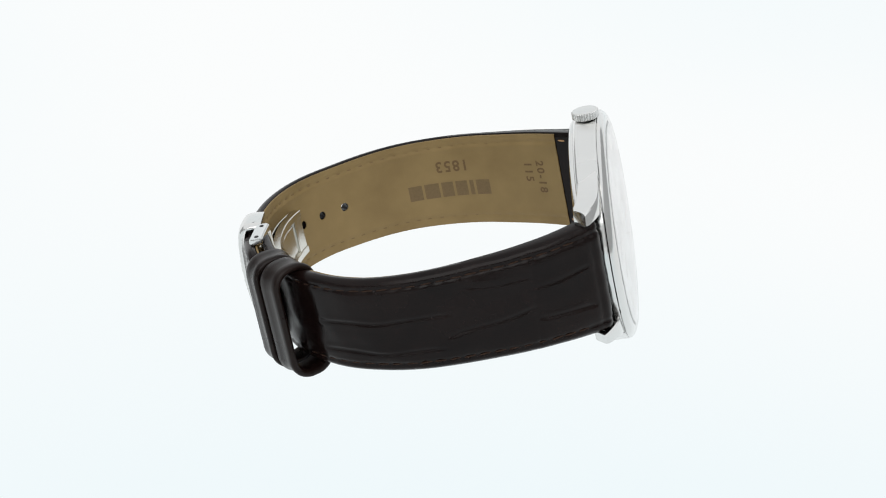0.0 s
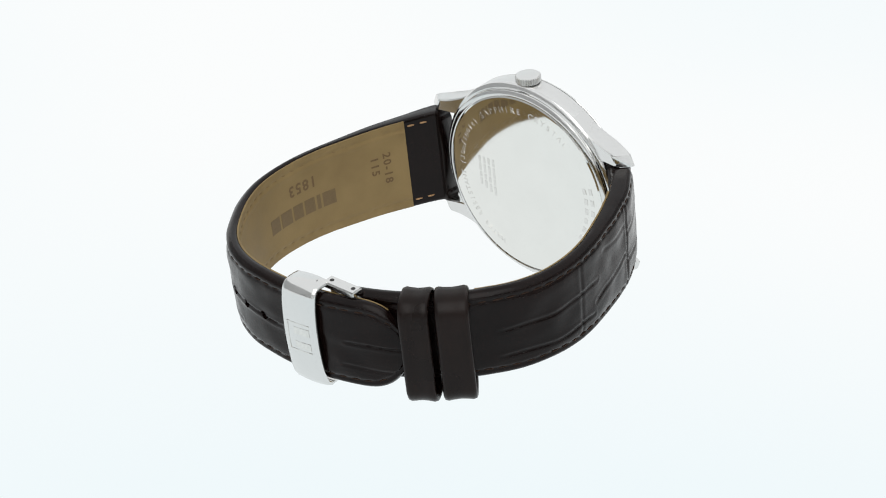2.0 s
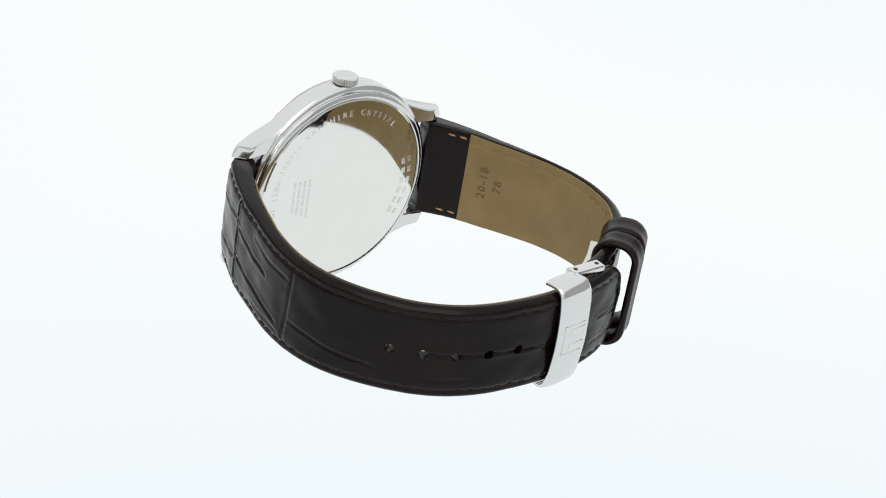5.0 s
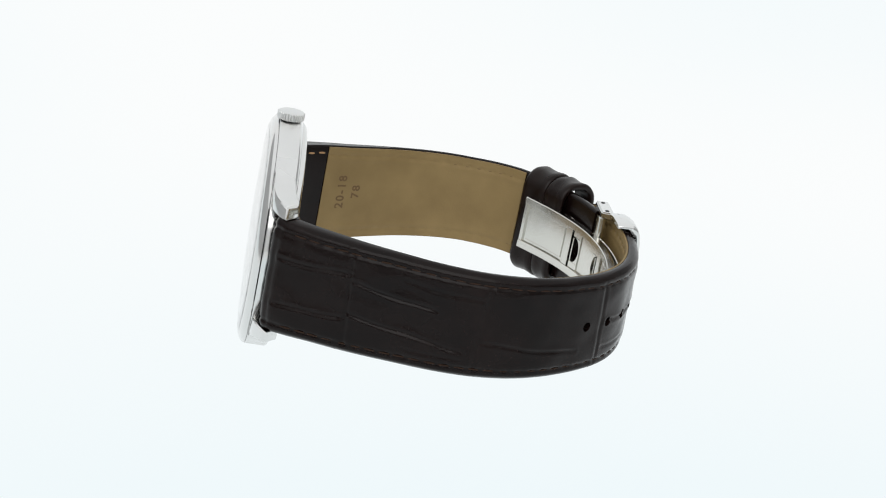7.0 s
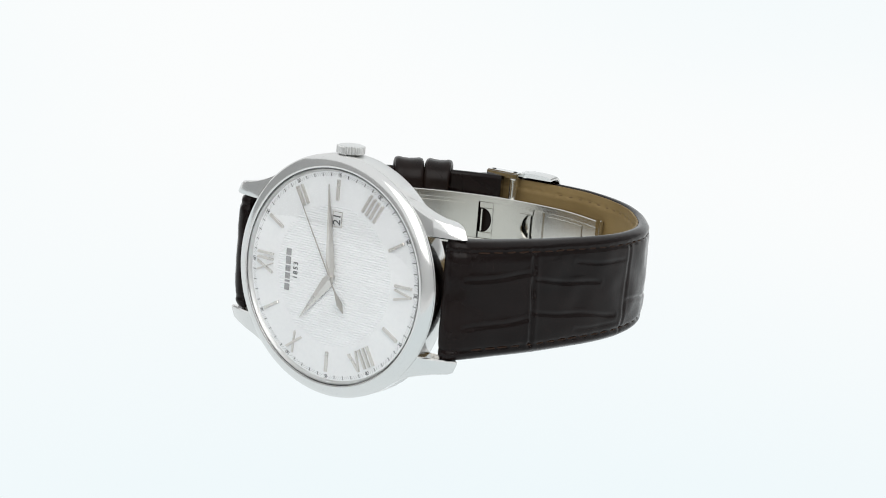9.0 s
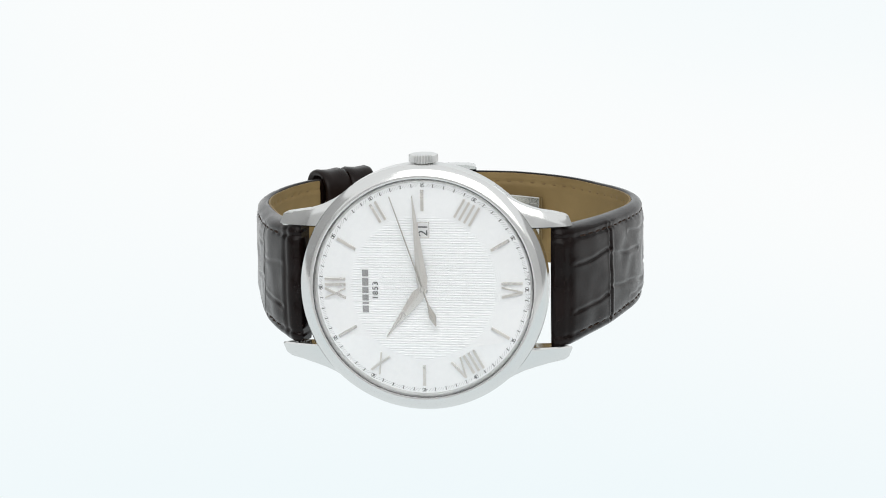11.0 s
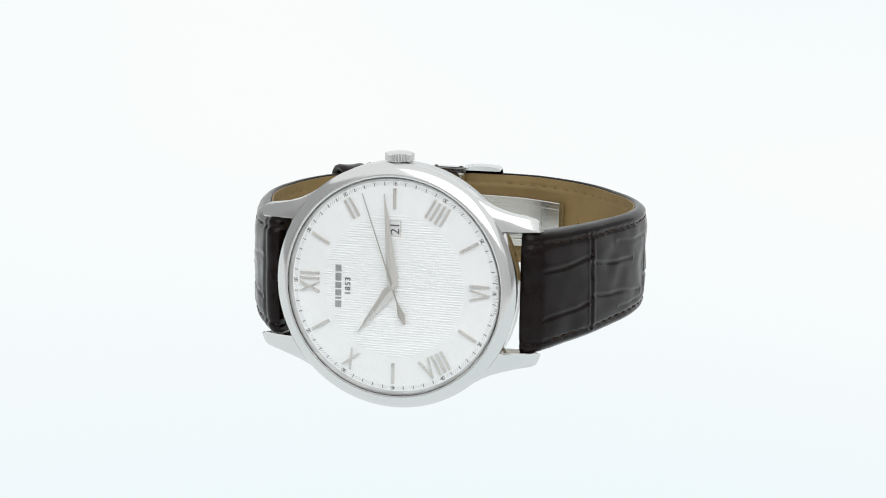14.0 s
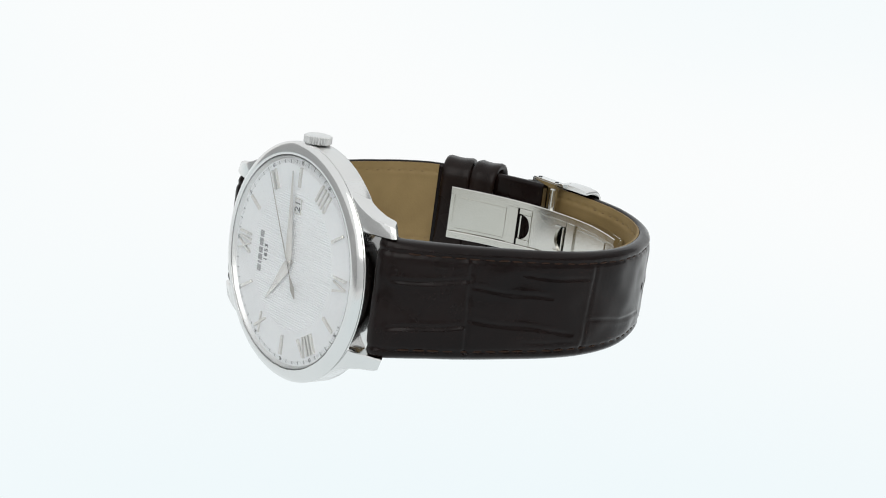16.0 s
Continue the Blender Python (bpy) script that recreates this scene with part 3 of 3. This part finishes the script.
def straps(watch):
    half6, half12 = (10.1, 8.8), (10.1, 8.6)
    HOLE = float(long_run.s[np.argmin(np.hypot(long_run.p[:, 0] - 27.6, long_run.p[:, 1] - 55.5))])
    L = long_run.length
    creases6 = [((18.2, -8.2), (17.4, 8.2), 0.32, 0.30), ((40.5, -8.0), (41.5, 7.6), 0.16, 0.32), ((66.0, -7.6), (65.0, 7.6), 0.14, 0.30),
                ((4.5, 3.6), (17.5, 4.3), 0.26, 0.26), ((4.5, -4.6), (17.5, -3.4), 0.24, 0.26), ((18.2, 3.2), (33, 1.6), 0.26, 0.26), ((18.2, -2.4), (38, -4.6), 0.24, 0.26),
                ((27, 5.6), (40.5, 4.7), 0.16, 0.26), ((28, -6.0), (39, -6.4), 0.14, 0.24), ((41.5, -2.6), (60, -4.4), 0.2, 0.26),
                ((67.0, 0.1), (90, -0.2), 0.28, 0.24), ((67, -4.6), (76, -4.9), 0.12, 0.24), ((104, 0.6), (116, 0.1), 0.24, 0.22), ((103, -4.2), (113, -4.6), 0.14, 0.22),
                ((3.3, -10.0), (3.3, 10.0), 0.14, 0.5)]
    body = strap(watch, "strap_long", long_run, "dark brown crocodile-embossed leather strap with punched holes", half6, creases6,
                 [HOLE + 5.75 * k for k in range(5)], 11.0, down(long_run, 9.0), 112.0)
    stitches(body, long_run, half6, 7.6, L - 4.0, 11.0, (14.5, 92))
    for text, s in (("20-18", down(long_run, 13.4)), ("115", down(long_run, 16.0))):
        flat = on_lining(long_run, s, 0.6 if text == "20-18" else 1.6, glyphs(text, 2.4, 0.03, 1.25, 0.06), (0, -1), (-1, 0))
        part("size_stamp", flat, brand_mark, body)
    # maker's stamp: plain bars, and the year
    s = down(long_run, 24.7)
    for w in (3.0, 0.9, 2.6, 2.6, 3.2, 3.0):
        ring = lambda q: [long_run.at(q, u, -thickness(long_run, q) - 0.1 - e) for u, e in ((-3.1, 0), (0, 0), (0, 0.13), (-3.1, 0.13))]
        part("stamped_bar", skin(bmesh.new(), [ring(q) for q in np.linspace(s, s + w, 6)]), bar_stamp, body)
        s += w + 0.55
    part("year_stamp", on_lining(long_run, down(long_run, 32.4), 3.4, glyphs("1853", 3.2, 0.03, 1.2, 0.07), (1, 0), (0, -1)), brand_mark, body)
    creases12 = [((15.6, -8.4), (14.8, 8.4), 0.2, 0.34), ((36, -7.5), (35.5, 7.5), 0.1, 0.35), ((4.5, 3.0), (15, 2.4), 0.14, 0.3), ((4.5, -4.4), (15, -3.2), 0.22, 0.26),
                 ((15.5, -1.2), (31, -3.0), 0.2, 0.28), ((15.5, 4.4), (27, 5.2), 0.12, 0.3), ((30, 1.2), (54, 0.6), 0.2, 0.26), ((32, -5.0), (54, -4.6), 0.22, 0.26), ((3.3, -10), (3.3, 10), 0.14, 0.5)]
    body = strap(watch, "strap_short", short_run, "dark brown crocodile-embossed leather strap with two keepers", half12, creases12, [], 0, down(short_run, 9.2), 57.0)
    stitches(body, short_run, half12, 7.6, 60.0)
    for text, s in (("20-18", down(short_run, 13.6)), ("78", down(short_run, 16.7))):
        flat = on_lining(short_run, s, 0.3, glyphs(text, 2.4, 0.03, 1.25, 0.06), (0, -1), (1, 0))
        part("size_stamp", flat, brand_mark, body)


def keeper(watch, run, s, lo, hi, half, width, shift):
    """A stitched leather loop round the strap: a rounded frame with soft flared edges."""
    m = run.matrix(s, shift, 0)
    outline = []
    r = 3.3
    for cy, cz, a0 in ((half - r, hi - r, 0), (-(half - r), hi - r, 90), (-(half - r), lo + r, 180), (half - r, lo + r, 270)):
        for a in np.linspace(a0, a0 + 90, 10):
            outline.append((cy, cz, radians(a)))
    bm, rings = bmesh.new(), []
    for cy, cz, a in outline:
        ring = []
        for x, e in ((-0.5, -0.6), (-0.54, -0.1), (-0.5, 0.32), (-0.4, 0.5), (-0.2, 0.36), (0, 0.28), (0.2, 0.36), (0.4, 0.5), (0.5, 0.32), (0.54, -0.1), (0.5, -0.6), (0.4, -0.8), (-0.4, -0.8)):
            q = r + e
            y, z = cy + q * math.cos(a), cz + q * math.sin(a)
            ring.append(m @ Vector((x * width, y, z)))
        rings.append(ring)
    skin(bm, rings, loop=True)
    return part("keeper", bm, loop_hide, watch, "dark brown leather strap keeper loop", angle=60)


def buckle(watch):
    """The polished cover plate round the strap, with its link and folding bridge."""
    s0 = far_side(long_run, -2.4)
    m = long_run.matrix(s0, 0, 0)
    rings = []
    half, w = 9.7, 3.7
    bow = lambda u: 0.75 + 0.8 * math.cos(u / half * math.pi / 2)
    corner = [(2.9 * math.sin(a), 2.3 * math.cos(a)) for a in np.linspace(math.pi / 2, 0.2, 11)]
    side = [(half + 0.35, -3.9), (half + 0.5, -3.0), (half + 0.55, -2.0)] + [(half - 2.35 + x, -1.4 + z) for x, z in corner]
    flat = [(u, bow(u)) for u in np.linspace(half - 3.2, -half + 3.2, 17)]
    path = (side + flat + [(-u, z) for u, z in reversed(side)])[::-1]
    p = np.array(path)
    d = np.gradient(p, axis=0)
    d /= np.linalg.norm(d, axis=1)[:, None]
    nrm = np.stack([-d[:, 1], d[:, 0]], 1)
    for (u, z), (nu_, nz) in zip(path, nrm):
        ring = []
        for x, e in ((-1, -0.75), (-1, -0.4), (-0.96, -0.2), (-0.8, -0.02), (-0.45, 0.12), (0, 0.18), (0.45, 0.12), (0.8, -0.02), (0.96, -0.2), (1, -0.4), (1, -0.75)):
            ring.append(m @ Vector((x * w, u + nu_ * e, z + nz * e)))
        rings.append(ring)
    clasp = part("clasp_cover", skin(bmesh.new(), rings), polished, watch, "polished steel clasp cover plate with an etched square mark", angle=40)
    # square mark: a plain etched frame and two bars
    bm = bmesh.new()
    face = bow
    for (x0, u0), (x1, u1) in (((-2.6, -2.6), (2.4, -2.35)), ((-2.6, 3.0), (2.4, 3.25)), ((-2.6, -2.35), (-2.35, 3.0)), ((-1.0, 1.0), (2.4, 2.4)), ((-1.0, -1.9), (2.4, -0.5))):
        zz = lambda x, u: face(u) + 0.165 - 0.04 * (x / 2.5) ** 2
        ring = [[m @ Vector((x, u, zz(x, u) + e)) for u, e in ((u0, -0.1), (u1, -0.1), (u1, 0.03), (u0, 0.03))] for x in np.linspace(x0, x1, 4)]
        skin(bm, ring)
    part("square_mark", bm, etched, clasp)
    part("pin_end", rod(bmesh.new(), m @ Vector((1.9, half + 0.3, -2.4)), m @ Vector((1.9, half + 0.6, -2.4)), 0.45), shadow_black, clasp)
    # link with two side arms and cross pins
    link = None
    for side in (1, -1):
        zc = 10.9 if side > 0 else -6.5
        bm = block(bmesh.new(), (-12.2, 61.2, zc - 0.6), (-4.8, 63.7, zc + 0.6), 0.25)
        arm = part("link_arm", bm, polished, watch if link is None else link, "polished steel hinge link joining the strap ends")
        link = link or arm
        for px in (-11.1, -6.1):
            part("pin_end", rod(bmesh.new(), (px, 62.4, zc + side * 0.4), (px, 62.4, zc + side * 0.7), 0.42), shadow_black, link)
    part("link_plate", block(bmesh.new(), (-12.1, 60.5, -5.9), (-8.4, 62.6, 10.3), 0.5), stamped, link)
    part("hinge_pin", rod(bmesh.new(), (-5.9, 61.8, -5.9), (-5.9, 61.8, 10.3), 0.85), stamped, link)


def folding_bridge(watch):
    """The curved stamped plate that closes inside the strap: rails, a sunk panel, tongues and openings."""
    arc = Run([(-22.8, 50.4), (-18.2, 54.2), (-13.0, 57.5), (-7, 60.2), (0, 61.7), (6, 62.0), (11, 61.6), (14.6, 60.8)], -1, ([0, 45], [1.9, 1.2]))
    L = arc.length
    wide = lambda s: float(np.interp(s, [0, 0.35 * L, 0.8 * L, L], [5.1, 5.0, 4.8, 4.4]))

    def strip(name, s0, s1, lo, hi, d0, d1, parent, label="", n=14):
        rings = []
        for s in np.linspace(s0, s1, n):
            a, b = (lo(s) if callable(lo) else lo), (hi(s) if callable(hi) else hi)
            e = 0.12
            rings.append([arc.at(s, u, d) for u, d in ((a, d1), (a, d0 + e), (a + e, d0), (b - e, d0), (b, d0 + e), (b, d1))])
        return part(name, skin(bmesh.new(), rings), stamped, parent, label, angle=40)

    plate = strip("bridge_rail", 0, L, lambda s: wide(s) - 1.35, lambda s: wide(s), -0.7, 0.7, watch, "stamped steel folding bridge of the clasp", 28)
    strip("bridge_rail", 0, L, lambda s: -wide(s), lambda s: -wide(s) + 1.35, -0.7, 0.7, plate, "", 28)
    inner = lambda k: (lambda s: k * (wide(s) - 1.33))
    strip("bridge_panel", 0.68, 12.22, inner(-1), inner(1), -0.1, 0.5, plate)
    strip("pressed_field", 1.5, 11.4, lambda s: -wide(s) + 2.0, lambda s: wide(s) - 2.0, -0.3, 0.0, plate)
    strip("bridge_web", 0.0, 0.7, inner(-1), inner(1), -0.5, 0.5, plate)
    strip("bridge_web", 12.2, 14.0, inner(-1), inner(1), -0.55, 0.5, plate)
    strip("bridge_panel", 17.0, 22.6, inner(-1), inner(1), -0.1, 0.5, plate)
    strip("bridge_web", 25.6, 27.6, inner(-1), inner(1), -0.5, 0.5, plate)
    strip("bridge_panel", 27.58, L - 3.16, inner(-1), inner(1), -0.1, 0.5, plate)
    strip("pressed_field", 28.4, L - 4.0, lambda s: -wide(s) + 2.0, lambda s: wide(s) - 2.0, -0.3, 0.0, plate)
    strip("bridge_web", L - 3.18, L - 0.1, inner(-1), inner(1), -0.5, 0.5, plate)
    for s0, s1 in ((14.3, 16.98), (22.62, 25.3)):
        strip("bridge_cheek", s0, s1, lambda s: 2.4, inner(1), -0.3, 0.5, plate)
        strip("bridge_cheek", s0, s1, inner(-1), lambda s: -2.4, -0.3, 0.5, plate)
    strip("under_leaf", 8.0, L - 1.0, lambda s: -wide(s) + 0.4, lambda s: wide(s) - 0.4, 1.5, 2.0, plate)

    def half_round(s0, facing):
        """The plate round a half-round opening, and the lip on its straight side."""
        rings = []
        for a in np.linspace(0, math.pi, 16):
            u, near, far = 2.38 * math.cos(a), s0 + facing * (0.35 + 1.8 * math.sin(a)), s0 + facing * 2.34
            rings.append([arc.at(near, u, -0.3), arc.at(far, u, -0.3), arc.at(far, u, 0.5), arc.at(near, u, 0.5)])
        part("bridge_tongue", skin(bmesh.new(), rings), stamped, plate, angle=30)
        strip("bridge_lip", min(s0, s0 + facing * 0.28), max(s0, s0 + facing * 0.28), lambda s: -2.2, lambda s: 2.2, -0.5, 0.5, plate)
    half_round(14.62, 1)
    half_round(24.98, -1)
    part("hinge_pin", rod(bmesh.new(), arc.at(L - 0.4, -4.3, 0.9), arc.at(L - 0.4, 4.3, 0.9), 0.6), polished, plate)


def wristwatch():
    watch = tagged(new("wristwatch"), "steel wristwatch with dark brown leather strap, on its side", "wristwatch")
    watch_case(watch)
    crown(watch)
    case_back(watch)
    dial(watch)
    second = pointers(watch)
    straps(watch)
    s1 = far_side(short_run, -21.2)
    s2 = far_side(short_run, -26.0)
    keeper(watch, short_run, s1, -3.6, 4.2, 10.1, 4.9, -0.5)
    keeper(watch, short_run, s2, -3.7, 3.9, 10.1, 5.4, -0.5)
    buckle(watch)
    folding_bridge(watch)
    return watch, second


setting()
wristwatch_on_table, seconds_pointer = wristwatch()


# ---- the turn of the table: degrees about the upright axis, easing to a stop and back ----
TURN = [(0, -273.8), (0.5, -260.55), (1, -246.75), (1.5, -233.5), (2, -219.55), (2.5, -206.3), (3, -192.35), (3.5, -178.8), (4, -165.15), (4.5, -151.5), (5, -137.8), (5.5, -124.18),
        (6, -110.24), (6.5, -97.03), (7, -83.16), (7.5, -69.62), (8, -56.15), (8.5, -44.52), (9, -33.49), (9.5, -24.54), (10, -16.37), (10.5, -9.8), (11, -4.75), (11.5, -1.1), (11.8, 0.0), (12.4, 0.0),
        (12.5, -0.1), (13, -2.9), (13.5, -7.36), (14, -13.48), (14.5, -20.54), (15, -29.55), (15.5, -39.12), (16, -50.97)]


def motions():
    walk(wristwatch_on_table, [(t, pose(0, 0, 0, 0, 0, a)) for t, a in TURN])
    # the seconds pointer ticks once a second, and runs back after the turn has reversed
    axis = TILT @ Matrix.Translation((0, -0.0013, 0))
    angle = 4.8
    rows = [(0, axis @ pose(0, 0, 0, 0, angle, 0))]
    for tick, step in [(k + 0.15, 6) for k in range(12)] + [(k + 0.05, -6) for k in (13, 14, 15)]:
        rows.append((tick - 0.05, axis @ pose(0, 0, 0, 0, angle, 0)))
        angle += step
        rows.append((tick + 0.05, axis @ pose(0, 0, 0, 0, angle, 0)))
    rows.append((16, axis @ pose(0, 0, 0, 0, angle, 0)))
    walk(seconds_pointer, rows)


motions()
